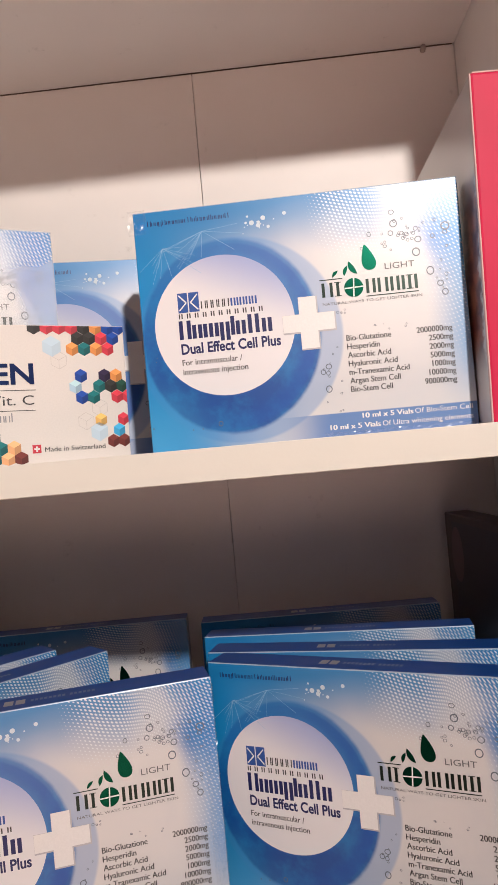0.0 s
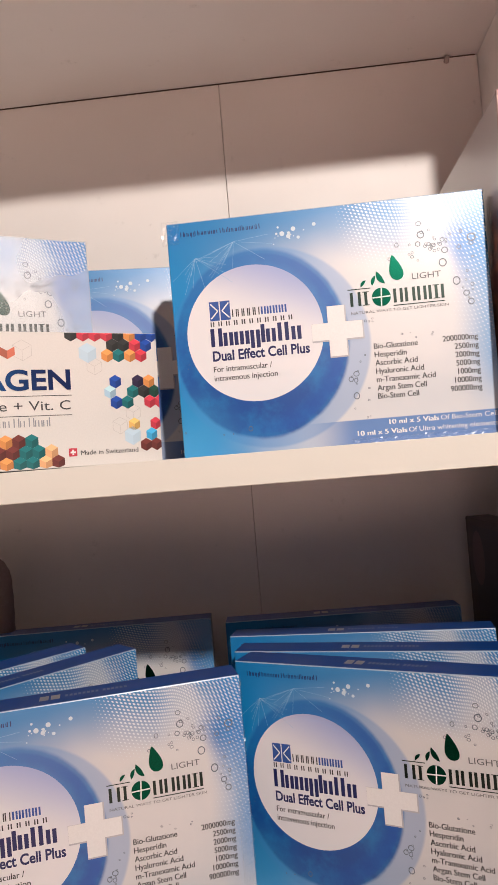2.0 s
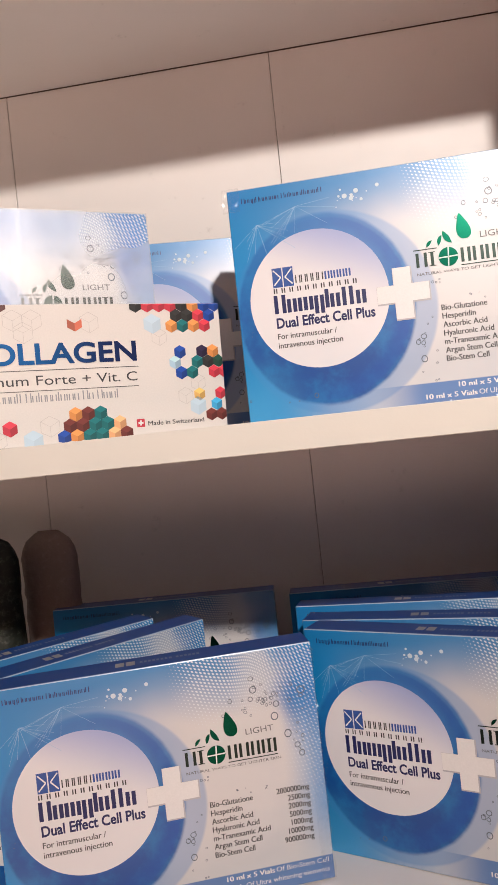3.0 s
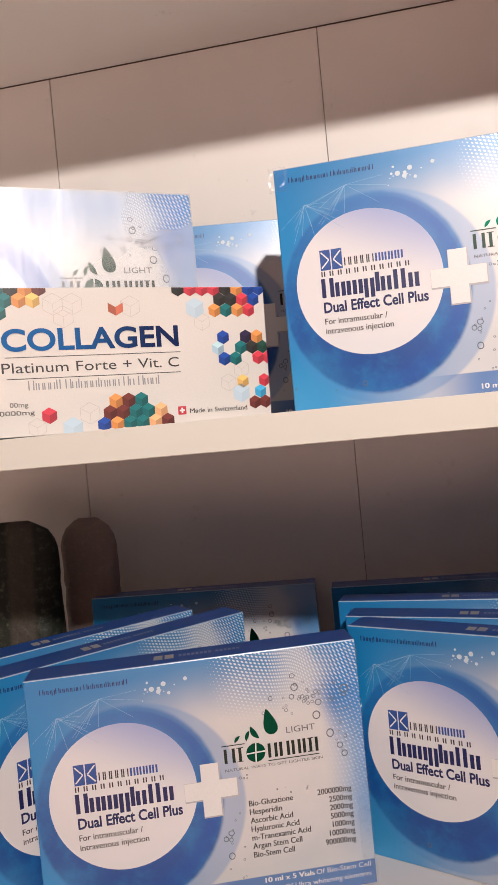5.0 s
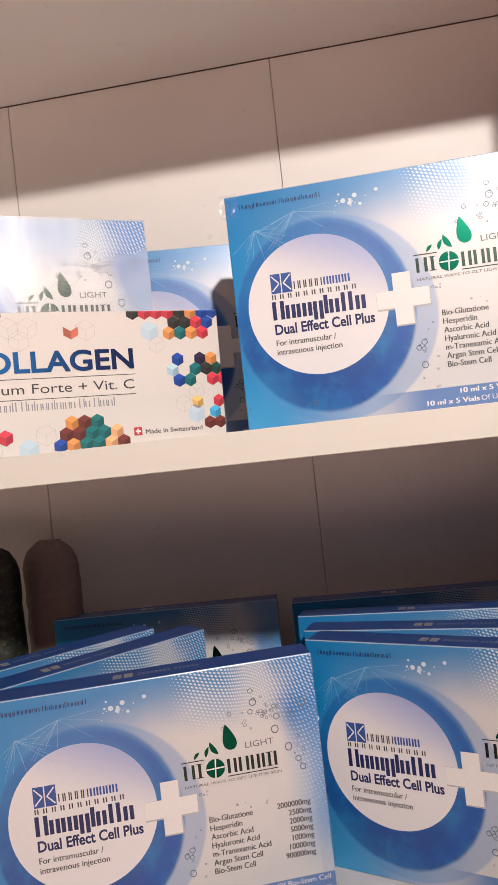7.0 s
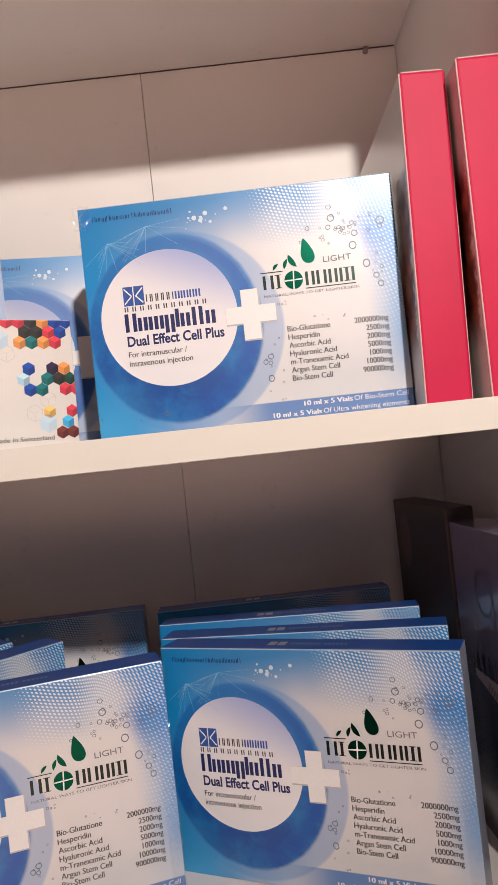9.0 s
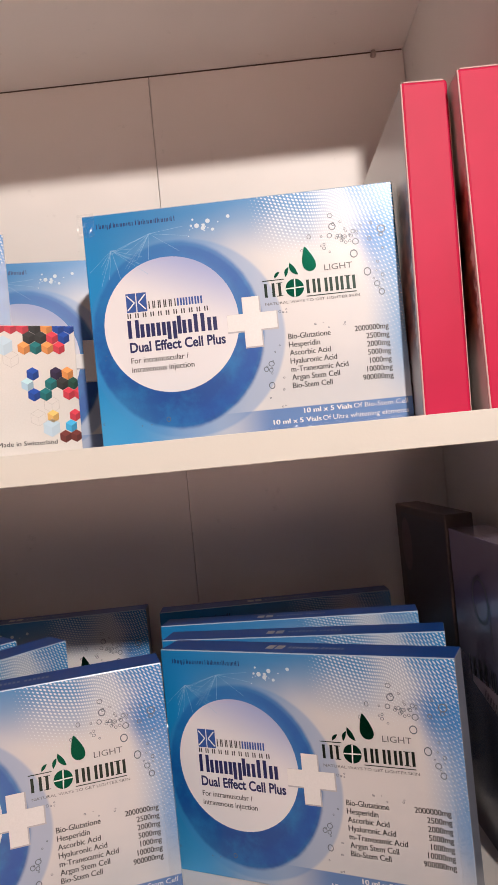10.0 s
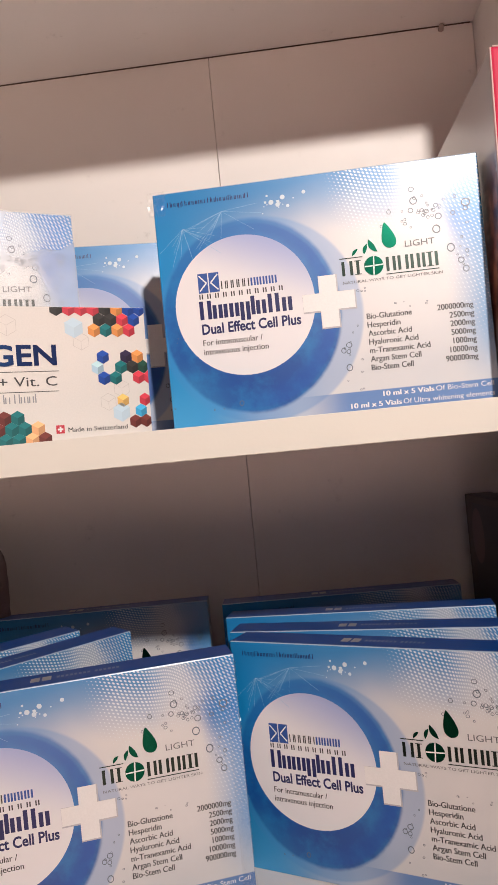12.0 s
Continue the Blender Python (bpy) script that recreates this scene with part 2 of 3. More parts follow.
for x0, x1 in ((LEFT_X, -0.3550), (-0.3541, -0.0676), (-0.0670, SIDE_X - 0.0006)):
    for z0, z1 in ((0.08, LOW_Z - MID_T), (LOW_Z, MID_Z - MID_T), (MID_Z, TOP_Z - 0.0009), (TOP_Z + MID_T, 2.18)):
        cab("back_panel", box_bm(x0, x1, WALL_Y, WALL_Y + 0.008, z0, z1, 0.0004, 1), WHITE_BOARD)

bm = bmesh.new()
bmesh.ops.create_cone(bm, cap_ends=True, segments=14, radius1=0.0030, radius2=0.0024, depth=0.007)
bmesh.ops.bevel(bm, geom=list(bm.edges), offset=0.0006, segments=1, affect="EDGES")
bmesh.ops.rotate(bm, verts=bm.verts, matrix=Matrix.Rotation(radians(70), 3, "X"))
bmesh.ops.translate(bm, verts=bm.verts, vec=(0.1685, WALL_Y - 0.004, TOP_Z - 0.004))
cab("shelf_pin", bm, ink("dull_steel", (0.52, 0.44, 0.40), 0.4, 0.6), "small dull shelf pin")

# ---- print helpers: flat pieces laid a hair proud of a carton's face ----


def quad(bm, pts, y):
    return bm.faces.new([bm.verts.new((px * MM, -y * MM, pz * MM)) for px, pz in pts])


def bar(bm, x0, x1, z0, z1, y=0.15, slant=0.0):
    return quad(bm, ((x0, z0), (x1, z0), (x1 + slant, z1), (x0 + slant, z1)), y)


def disc(bm, cx, cz, r, y=0.15, n=40, squash=1.0):
    return quad(bm, [(cx + r * math.cos(i * math.tau / n), cz + squash * r * math.sin(i * math.tau / n)) for i in range(n)], y)


def ring(bm, cx, cz, r, w, y=0.15, n=18, squash=1.0):
    out = [bm.verts.new(((cx + r * math.cos(i * math.tau / n)) * MM, -y * MM, (cz + squash * r * math.sin(i * math.tau / n)) * MM)) for i in range(n)]
    inn = [bm.verts.new(((cx + (r - w) * math.cos(i * math.tau / n)) * MM, -y * MM, (cz + squash * (r - w) * math.sin(i * math.tau / n)) * MM)) for i in range(n)]
    for i in range(n):
        j = (i + 1) % n
        bm.faces.new((out[i], out[j], inn[j], inn[i]))


def stroke(bm, x0, z0, x1, z1, w, y=0.15):
    dx, dz = x1 - x0, z1 - z0
    k = w / 2 / max(1e-6, math.hypot(dx, dz))
    quad(bm, ((x0 + dz * k, z0 - dx * k), (x1 + dz * k, z1 - dx * k), (x1 - dz * k, z1 + dx * k), (x0 - dz * k, z0 + dx * k)), y)


def words(bm, text, x, z, cap, width=0.0, align="LEFT", bold=0.0, y=0.15, stretch=1.0, strike=0.0):
    """Lettering in the built-in font: cap height and, if given, whole width in millimetres; x is its left or right end."""
    cu = bpy.data.curves.new("lettering", "FONT")
    cu.body, cu.size, cu.resolution_u, cu.offset = text, 1.0, 8 if cap > 8 else 3, bold
    ob = new("lettering", cu)
    bpy.context.view_layer.update()
    me = bpy.data.meshes.new_from_object(ob.evaluated_get(bpy.context.evaluated_depsgraph_get()))
    bpy.data.objects.remove(ob)
    xs = [v.co.x for v in me.vertices]
    x0, x1 = min(xs), max(xs)
    sz = cap / 0.70
    sx = width / (x1 - x0) if width else sz * stretch
    left = x - (x1 - x0) * sx if align == "RIGHT" else x
    for v in me.vertices:
        v.co = Vector(((left + (v.co.x - x0) * sx) * MM, -y * MM, (z + v.co.y * sz) * MM))
    bm.from_mesh(me)
    if strike:
        me.transform(Matrix.Translation((strike * MM, -0.01 * MM, 0)))
        bm.from_mesh(me)
    bpy.data.meshes.remove(me)
    bpy.data.curves.remove(cu)


def sign(bm, kind, x0, x1, z, low, tall, pen, y=0.15):
    """Upright bars in place of a letter: x a low pair, T a tall pair, p a pair reaching below, w three, l one tall, i one low."""
    top, bottom = tall if kind in "lT" else low, -0.34 * low if kind == "p" else 0.0
    count = {"w": 3, "l": 1, "i": 1}.get(kind, 2)
    for k in range(count):
        a = (x0 + x1 - pen) / 2 if count == 1 else x0 + (x1 - x0 - pen) * k / (count - 1)
        bar(bm, a, a + pen, z + bottom, z + top, y)


def blocks(bm, shape, x0, x1, z, low, tall, pen, y=0.15):
    """A word shown as a row of plain bars, in the kinds of sign()."""
    wide = [{"w": 1.5, "l": 0.55, "i": 0.55, " ": 0.6, "T": 1.15}.get(k, 1.0) for k in shape]
    step, x = (x1 - x0) / sum(wide), x0
    for k, w in zip(shape, wide):
        if k != " ":
            sign(bm, k, x, x + step * w - pen * 0.55, z, low, tall, pen, y)
        x += step * w


def leaf(bm, x, z, length, wide, turn, y=0.15, n=8):
    c, s = math.cos(radians(turn)), math.sin(radians(turn))
    pts = []
    for i in range(n + 1):
        f = i / n
        pts.append((length * f, wide * math.sin(math.pi * f) ** 0.8))
    for i in range(n - 1, 0, -1):
        f = i / n
        pts.append((length * f, -0.35 * wide * math.sin(math.pi * f)))
    quad(bm, [(x + c * a - s * b, z + s * a + c * b) for a, b in pts], y)


def fresh():
    return bmesh.new()


# ---- kit cartons ----


def make_carton(label):
    top = thing("product_carton", label, "medicine box", "blue kit cartons")
    bm = box_bm(0, CW, 0, CT, 0, CH, 0.0007, 2)
    for f in bm.faces:
        f.material_index = 3 if f.normal.y < -0.3 and f.normal.z > 0.3 else 0 if f.normal.y < -0.9 else 1 if f.normal.z > 0.75 else 2
    part("carton", bm, [FRONT, NAVY, SIDE_BLUE, WORN_GLEAM], top)
    D = 1.5

    bm = fresh()
    disc(bm, 57, 82.5 + D, 48, 0.10, 72)
    part("emblem_disc", bm, DISC, top, "white round label field")

    bm = fresh()
    a, w = 17.5, 5.9
    cx, cz = 114, 78.3 + D
    quad(bm, [(cx + px, cz + pz) for px, pz in ((-w, -a), (w, -a), (w, -w), (a, -w), (a, w), (w, w), (w, a), (-w, a), (-w, w), (-a, w), (-a, -w), (-w, -w))], 0.45)
    part("plus_sign", bm, INK_WHITE, top, "white plus sign")
    bm = fresh()
    a, w, cx, cz = 18.0, 6.5, 114.4, 77.8 + D
    quad(bm, [(cx + px, cz + pz) for px, pz in ((-w, -a), (w, -a), (w, -w), (a, -w), (a, w), (w, w), (w, a), (-w, a), (-w, w), (-a, w), (-a, -w), (-w, -w))], 0.30)
    part("plus_border", bm, INK_EDGE, top, "grey border of the plus sign")

    bm = fresh()
    blocks(bm, "TxxpTxxxwx TxlxxxllxxixT", 9.8, 66.5, 155.2 + D, 2.5, 3.5, 0.55)
    tagged(part("maker_line", bm, INK_NAVY, top, "dark line of small print bars"), kind="stuff")

    # square mark of two blue tiles with pale strokes
    bm = fresh()
    bar(bm, 26.2, 33.0, 93.5 + D, 107 + D, 0.25)
    bar(bm, 33.8, 40.8, 93.5 + D, 107 + D, 0.25)
    mark = part("brand_mark", bm, INK_BLUE, top, "square blue brand mark")
    bm = fresh()
    for x0, z0, x1, z1 in ((27, 95, 32, 100.2), (27, 105.6, 32, 100.2), (40, 95, 35, 100.2), (40, 105.6, 35, 100.2)):
        stroke(bm, x0, z0 + D, x1, z1 + D, 0.9, 0.35)
    tagged(part("mark_stroke", bm, INK_WHITE, mark), kind="stuff")

    bm = fresh()
    blocks(bm, "TTTTT", 42.0, 61.8, 95.0 + D, 5.4, 5.4, 0.8, 0.25)
    tagged(part("brand_line", bm, INK_GREY, top, "grey bars of brand lettering"), kind="stuff")
    bm = fresh()
    blocks(bm, "TlTTT", 62.4, 81.0, 95.0 + D, 5.4, 5.4, 1.25, 0.25)
    tagged(part("brand_line", bm, INK_BLUE, top, "blue bars of brand lettering"), kind="stuff")
    bm = fresh()
    for i in range(11):
        sign(bm, "x", 26.2 + i * 5.5, 28.8 + i * 5.5, 89.4 + D, 3.4, 3.4, 0.85, 0.25)
    tagged(part("brand_line", bm, INK_GREY, top, "spaced grey bars of brand lettering"), kind="stuff")

    title = None
    for kind, x0, x1 in (("T", 25.6, 33.8), ("x", 34.6, 41.4), ("w", 42.2, 52.8), ("p", 53.6, 60.4), ("l", 61.2, 63.8), ("x", 64.6, 71.4), ("l", 72.2, 76.4), ("l", 77.0, 81.4), ("x", 82.4, 89.2)):
        bm = fresh()
        sign(bm, kind, x0, x1, 75.2 + D, 9.4, 12.8, 2.75, 0.25)
        if title is None:
            title = part("product_name", bm, INK_NAVY, top, "bold navy bars of the product name")
        else:
            part("name_bar", bm, INK_NAVY, title)
    bm = fresh()
    words(bm, "Dual Effect Cell Plus", 26.0, 65.2 + D, 6.9, 68.2, bold=0.028, y=0.25)
    part("subtitle", bm, INK_NAVY, top, "navy subtitle lettering")
    bm = fresh()
    words(bm, "For intramuscular /", 25.9, 57.4 + D, 4.0, 41.0, strike=0.15, y=0.25)
    words(bm, "intravenous injection", 25.9, 51.0 + D, 4.0, 44.5, strike=0.15, y=0.25)
    part("usage_line", bm, INK_GREY, top, "small grey lettering")

    # foil mark: drop, leaves, globe, plain bars, rules
    bm = fresh()
    pts = []
    for i in range(28):
        a = i / 28 * math.tau
        k = 0.5 - 0.5 * math.cos(a)
        pts.append((158.0 + 6.6 * math.sin(a) * (0.25 + 0.75 * k) - 2.6 * (1 - k) ** 1.5, 126.6 + D - 17.4 * k))
    quad(bm, list(reversed(pts)), 0.25)
    leaf(bm, 149.2, 107.6 + D, 10.5, 2.7, 121, 0.25)
    leaf(bm, 140.4, 106.8 + D, 7.4, 1.9, 70, 0.25)
    leaf(bm, 132.4, 106.6 + D, 6.0, 1.6, 48, 0.25)
    disc(bm, 146.0, 98.6 + D, 6.4, 0.25, 32)
    foil = tagged(part("foil_mark", bm, FOIL_GREEN, top, "green metallic foil drop, leaves and globe"), kind="stuff")
    bm = fresh()
    stroke(bm, 139.8, 98.4 + D, 152.2, 98.8 + D, 0.9, 0.35)
    stroke(bm, 145.6, 92.4 + D, 146.4, 104.9 + D, 0.9, 0.35)
    part("globe_lines", bm, INK_WHITE, foil)
    bm = fresh()
    bar(bm, 123.4, 139.0, 105.2 + D, 105.8 + D, 0.25)
    bar(bm, 153.8, 188.6, 91.6 + D, 92.2 + D, 0.25)
    for x0, x1 in ((124.6, 132.0), (154.2, 160.6), (162.0, 169.0), (170.4, 176.6), (178.0, 188.4)):
        sign(bm, "x", x0, x1, 93.8 + D, 9.6, 9.6, 2.0, 0.25)
    for x0 in (134.4, 182.2):
        bar(bm, x0, x0 + 2.0, 94.2 + D, 103.0 + D, 0.254)
        bar(bm, x0 - 1.2, x0 + 3.2, 93.8 + D, 94.3 + D, 0.26)
        bar(bm, x0 - 1.2, x0 + 3.2, 102.9 + D, 103.4 + D, 0.26)
    tagged(part("foil_lettering", bm, FOIL_DARK, top, "dark foil rules and plain bars"), kind="stuff")
    bm = fresh()
    words(bm, "NATURAL WAYS TO GET LIGHTER SKIN", 124.4, 88.2 + D, 1.9, 66.2, y=0.25)
    words(bm, "LIGHT", 167.7, 108.6 + D, 4.1, 19.6, y=0.25)
    part("tagline", bm, INK_TAG, top, "tiny grey tagline")

    bm = fresh()
    for i, s in enumerate(("Bio-Glutatione", "Hesperidin", "Ascorbic Acid", "Hyaluronic Acid", "m-Tranexamic Acid", "Argan Stem Cell", "Bio-Stem Cell")):
        words(bm, s, 138.0, 63.2 + D - 5.75 * i, 3.9, strike=0.22, stretch=0.91)
    tagged(part("ingredient_list", bm, INK_GREY, top, "grey list of ingredients"), kind="stuff")
    bm = fresh()
    for i, s in enumerate(("2000000mg", "2500mg", "2000mg", "5000mg", "1000mg", "10000mg", "900000mg")):
        words(bm, s, 208.0, 63.8 + D - 5.75 * i, 3.9, align="RIGHT", strike=0.22, stretch=0.90)
    tagged(part("dose_list", bm, INK_GREY, top, "grey column of doses"), kind="stuff")
    bm = fresh()
    words(bm, "Of Bio-Stem Cell", 216.5, 10.8 + D, 3.4, 37.6, align="RIGHT")
    words(bm, "Of Ultra whitening elements", 216.5, 4.4 + D, 3.4, 59.6, align="RIGHT")
    words(bm, "10 ml x 5 Vials", 177.4, 10.8 + D, 3.4, 33.4, align="RIGHT", strike=0.4)
    words(bm, "10 ml x 5 Vials", 155.4, 4.4 + D, 3.4, 33.4, align="RIGHT", strike=0.4)
    tagged(part("content_line", bm, INK_WHITE, top, "white lettering on the blue band"), kind="stuff")

    # bubbles, pale dots and a fan of fine lines
    rnd = random.Random(7)
    bm = fresh()
    for cx, cz, sx, sz, count, big in ((184, 130, 27, 12, 38, 3.2), (204, 100, 6, 12, 9, 2.8), (126.5, 42, 8, 20, 15, 2.3), (136, 84, 5, 6, 6, 1.6), (166, 72, 14, 3, 6, 1.3), (40, 16, 25, 4, 4, 2.0), (10, 60, 4, 6, 2, 1.2)):
        for i in range(count):
            r = big * (0.25 + 0.75 * rnd.random() ** 2.2)
            ring(bm, cx + rnd.gauss(0, 0.5) * sx, cz + D + rnd.gauss(0, 0.5) * sz, r, 0.20 * r + 0.14, 0.10 + 0.003 * i, 16, rnd.uniform(0.8, 1.15))
    tagged(part("bubble_print", bm, INK_BUBBLE, top, "small grey bubble outlines"), kind="stuff")
    bm = fresh()
    for i in range(16):
        disc(bm, 84 + rnd.gauss(0, 7.5), 149 + D + rnd.gauss(0, 4.5), 0.4 + 1.5 * rnd.random() ** 2, 0.10 + 0.006 * i, 12)
    tagged(part("sparkle_print", bm, INK_HAZE, top, "pale dots"), kind="stuff")
    bm = fresh()
    for hx, hz in ((19, 139), (47, 148)):
        for i in range(13):
            a, l = rnd.uniform(-3.0, 0.3), rnd.uniform(14, 34)
            stroke(bm, hx, hz + D, max(2, hx + l * math.cos(a)), min(160, max(105, hz + 0.8 * l * math.sin(a))), 0.17, 0.06 + 0.004 * i)
    tagged(part("ray_print", bm, INK_RAY, top, "fan of fine pale lines"), kind="stuff")

    # strip on the top face
    bm = fresh()
    for x0, x1, d0, d1 in ((84, 90, 9, 18), (91.5, 97.5, 9, 18)):
        quad(bm, ((x0, 0), (x1, 0), (x1, 9), (x0, 9)), 0)
    bars = fresh()
    for i in range(14):
        x0 = 101 + i * 2.9 + (2 if i > 7 else 0)
        quad(bars, ((x0, 2.5), (x0 + 1.9, 2.5), (x0 + 1.9, 6.8), (x0, 6.8)), 0)
    for flat, mat, name, label in ((bm, INK_SILVER, "top_mark", "silver tiles on the navy top"), (bars, INK_STRIP, "top_print", "dull blue bars on the navy top")):
        for v in flat.verts:
            v.co = Vector((v.co.x, 0.009 + v.co.z, CH + 0.00015))
        tagged(part(name, flat, mat, top, label), kind="stuff")
    return top


first = make_carton("blue and silver kit carton standing upright on the upper white shelf")
first.matrix_world = at(-0.0969, 0.4786, MID_Z, -1.66, 0, 0)
MORE = [
    ((-0.3500, 0.3855, MID_Z, 30.8, 0, 0), "film-wrapped blue kit carton set aslant behind the collagen carton"),
    ((-0.2350, 0.5540, MID_Z, 10.0, -2, 0.5), "blue kit carton standing at the back of the upper shelf"),
    ((-0.0777, 0.5177, LOW_Z, -23.4, -0.7, -0.3), "blue kit carton heading a row on the lower shelf"),
    ((-0.2815, 0.4197, LOW_Z, 16.4, 0, -0.3), "blue kit carton turned slightly on the lower shelf"),
    ((-0.3184, 0.4142, LOW_Z, 46.5, 0.7, -0.1), "blue kit carton set aslant behind another on the lower shelf"),
    ((-0.3680, 0.4320, LOW_Z, 46.0, 0.5, 0), "blue kit carton set aslant, half hidden on the lower shelf"),
    ((-0.3330, 0.6450, LOW_Z, 5.0, -2, 0), "shaded blue kit carton at the back of the lower shelf"),
    ((-0.0974, 0.6417, LOW_Z, 2.0, -1.5, 0), "shaded blue kit carton against the cabinet's back"),
    ((-0.0891, 0.5881, LOW_Z, -7.2, -1.8, 0), "blue kit carton in a row on the lower shelf"),
    ((-0.0807, 0.5430, LOW_Z, -12.1, -0.8, 0), "blue kit carton in a row on the lower shelf"),
]
for p, label in MORE:
    tagged(copy_thing(first, at(*p)), label)



def film_skin(name, cloud):
    """Thin clear shrink film: mostly see-through, with a wrinkled gloss; cloud is its painted glare."""
    n = Nodes(name)
    out = n.tree.nodes["Material Output"]
    clear, gloss, blend = (n.tree.nodes.new(k) for k in ("ShaderNodeBsdfTransparent", "ShaderNodeBsdfGlossy", "ShaderNodeMixShader"))
    edge = n.tree.nodes.new("ShaderNodeFresnel")
    edge.inputs[0].default_value = 1.8
    gloss.inputs["Roughness"].default_value = 0.3
    vec, x, y, z = n.place()
    stretch = n.tree.nodes.new("ShaderNodeMapping")
    stretch.inputs["Scale"].default_value = (1.6, 1.0, 0.35)
    n.tree.links.new(vec, stretch.inputs[0])
    b = n.tree.nodes.new("ShaderNodeBump")
    b.inputs["Strength"].default_value, b.inputs["Distance"].default_value = 0.25, 0.002
    n.tree.links.new(n.noise(28.0, 3.0, 0.5, stretch.outputs[0]), b.inputs["Height"])
    n.tree.links.new(b.outputs[0], gloss.inputs["Normal"])
    # white diffuse veil: glare on the film, put in as colour
    veil, haze = n.tree.nodes.new("ShaderNodeMixShader"), n.tree.nodes.new("ShaderNodeBsdfDiffuse")
    haze.inputs["Color"].default_value = (0.85, 0.85, 0.87, 1)
    n.put(veil.inputs[0], n.math("MULTIPLY", n.ramp(n.noise(7.0, 3.0), 0.25, 0.7), cloud))
    n.tree.links.new(clear.outputs[0], veil.inputs[1])
    n.tree.links.new(haze.outputs[0], veil.inputs[2])
    n.tree.links.new(edge.outputs[0], blend.inputs[0])
    n.tree.links.new(veil.outputs[0], blend.inputs[1])
    n.tree.links.new(gloss.outputs[0], blend.inputs[2])
    n.tree.links.new(blend.outputs[0], out.inputs["Surface"])
    return n.mat


FILM, GLARE_FILM = film_skin("clear_film", 0.0), film_skin("glare_film", 0.6)
bm = fresh()
cols, rows = 24, 18
sheet = [[bm.verts.new((CW * i / cols, -0.0014 - 0.0007 * noise.noise(Vector((i * 0.35, j * 0.12, 3.1))), CH * j / rows)) for i in range(cols + 1)] for j in range(rows + 1)]
for j in range(rows):
    for i in range(cols):
        bm.faces.new((sheet[j][i], sheet[j][i + 1], sheet[j + 1][i + 1], sheet[j + 1][i])).smooth = True
film = part("film_wrap", bm, GLARE_FILM, bpy.data.objects["product_carton.001"], "shrink film with its glare painted in white")
film.visible_shadow = False

# crinkled hem of film along the foot of the first carton
bm = fresh()
cols, rows = 60, 4
hem = [[bm.verts.new((0.118 + 0.102 * i / cols, -0.0010 - 0.0016 * abs(noise.noise(Vector((i * 0.45, j * 0.9, 7.7)))), 0.0042 * j / rows + 0.0008 * noise.noise(Vector((i * 0.3, 2.2, j))) * (j / rows))) for i in range(cols + 1)] for j in range(rows + 1)]
for row in hem:
    for v in row:
        v.co.z = max(0.0002, v.co.z)
for j in range(rows):
    for i in range(cols):
        bm.faces.new((hem[j][i], hem[j][i + 1], hem[j + 1][i + 1], hem[j + 1][i]))
part("film_hem", bm, FILM, first, "crinkled clear film hem").visible_shadow = False

# crinkled folds of film down one edge of the two front cartons, and a tuft at the first one's corner


def crinkle(name, x0, x1, z0, z1, cols, rows, deep, seed):
    bm = fresh()
    grid = [[bm.verts.new((x0 + (x1 - x0) * i / cols + 0.0008 * noise.noise(Vector((i * 0.5, j * 0.35, seed + 5))),
                           -0.0009 - deep * abs(noise.noise(Vector((i * 0.8, j * 0.55, seed)))),
                           z0 + (z1 - z0) * j / rows)) for i in range(cols + 1)] for j in range(rows + 1)]
    for j in range(rows):
        for i in range(cols):
            bm.faces.new((grid[j][i], grid[j][i + 1], grid[j + 1][i + 1], grid[j + 1][i]))
    return mesh_of(name, bm, FILM)


fold = crinkle("film_fold", CW - 0.009, CW + 0.0006, 0.001, CH - 0.004, 5, 70, 0.0016, 2.7)
for name in ("product_carton.003", "product_carton.004"):
    ob = tagged(new("film_fold", fold), label="crinkled clear film fold")
    ob.parent, ob.visible_shadow = bpy.data.objects[name], False
ob = tagged(new("film_tuft", crinkle("film_tuft", -0.0035, 0.009, CH - 0.016, CH + 0.001, 7, 9, 0.0030, 6.1)), label="crumpled clear film corner")
ob.parent, ob.visible_shadow = first, False

# ---- collagen carton ----


def title_print():
    n = Nodes("title_print")
    vec, x, y, z = n.place()
    c = n.mix(n.ramp(x, -0.150, -0.075), (0.012, 0.14, 0.42), (0.012, 0.028, 0.115))
    return n.done(c, 0.25, 0.1, 0.4)


def cube_print():
    n = Nodes("cube_print")
    a = n.tree.nodes.new("ShaderNodeVertexColor")
    a.layer_name = "Col"
    return n.done(a.outputs[0], 0.38, 0.0, 0.15)


HUES = {"k": (0.035, 0.035, 0.035), "r": (0.62, 0.05, 0.08), "o": (0.75, 0.30, 0.09), "b": (0.015, 0.07, 0.36), "t": (0.01, 0.16, 0.17), "n": (0.03, 0.02, 0.06),
        "l": (0.45, 0.66, 0.80), "s": (0.06, 0.42, 0.75), "g": (0.015, 0.07, 0.05), "y": (0.85, 0.52, 0.16), "m": (0.16, 0.035, 0.03), "p": (0.85, 0.45, 0.22), "w": (0.56, 0.72, 0.83), "V": (0.50, 0.13, 0.075)}


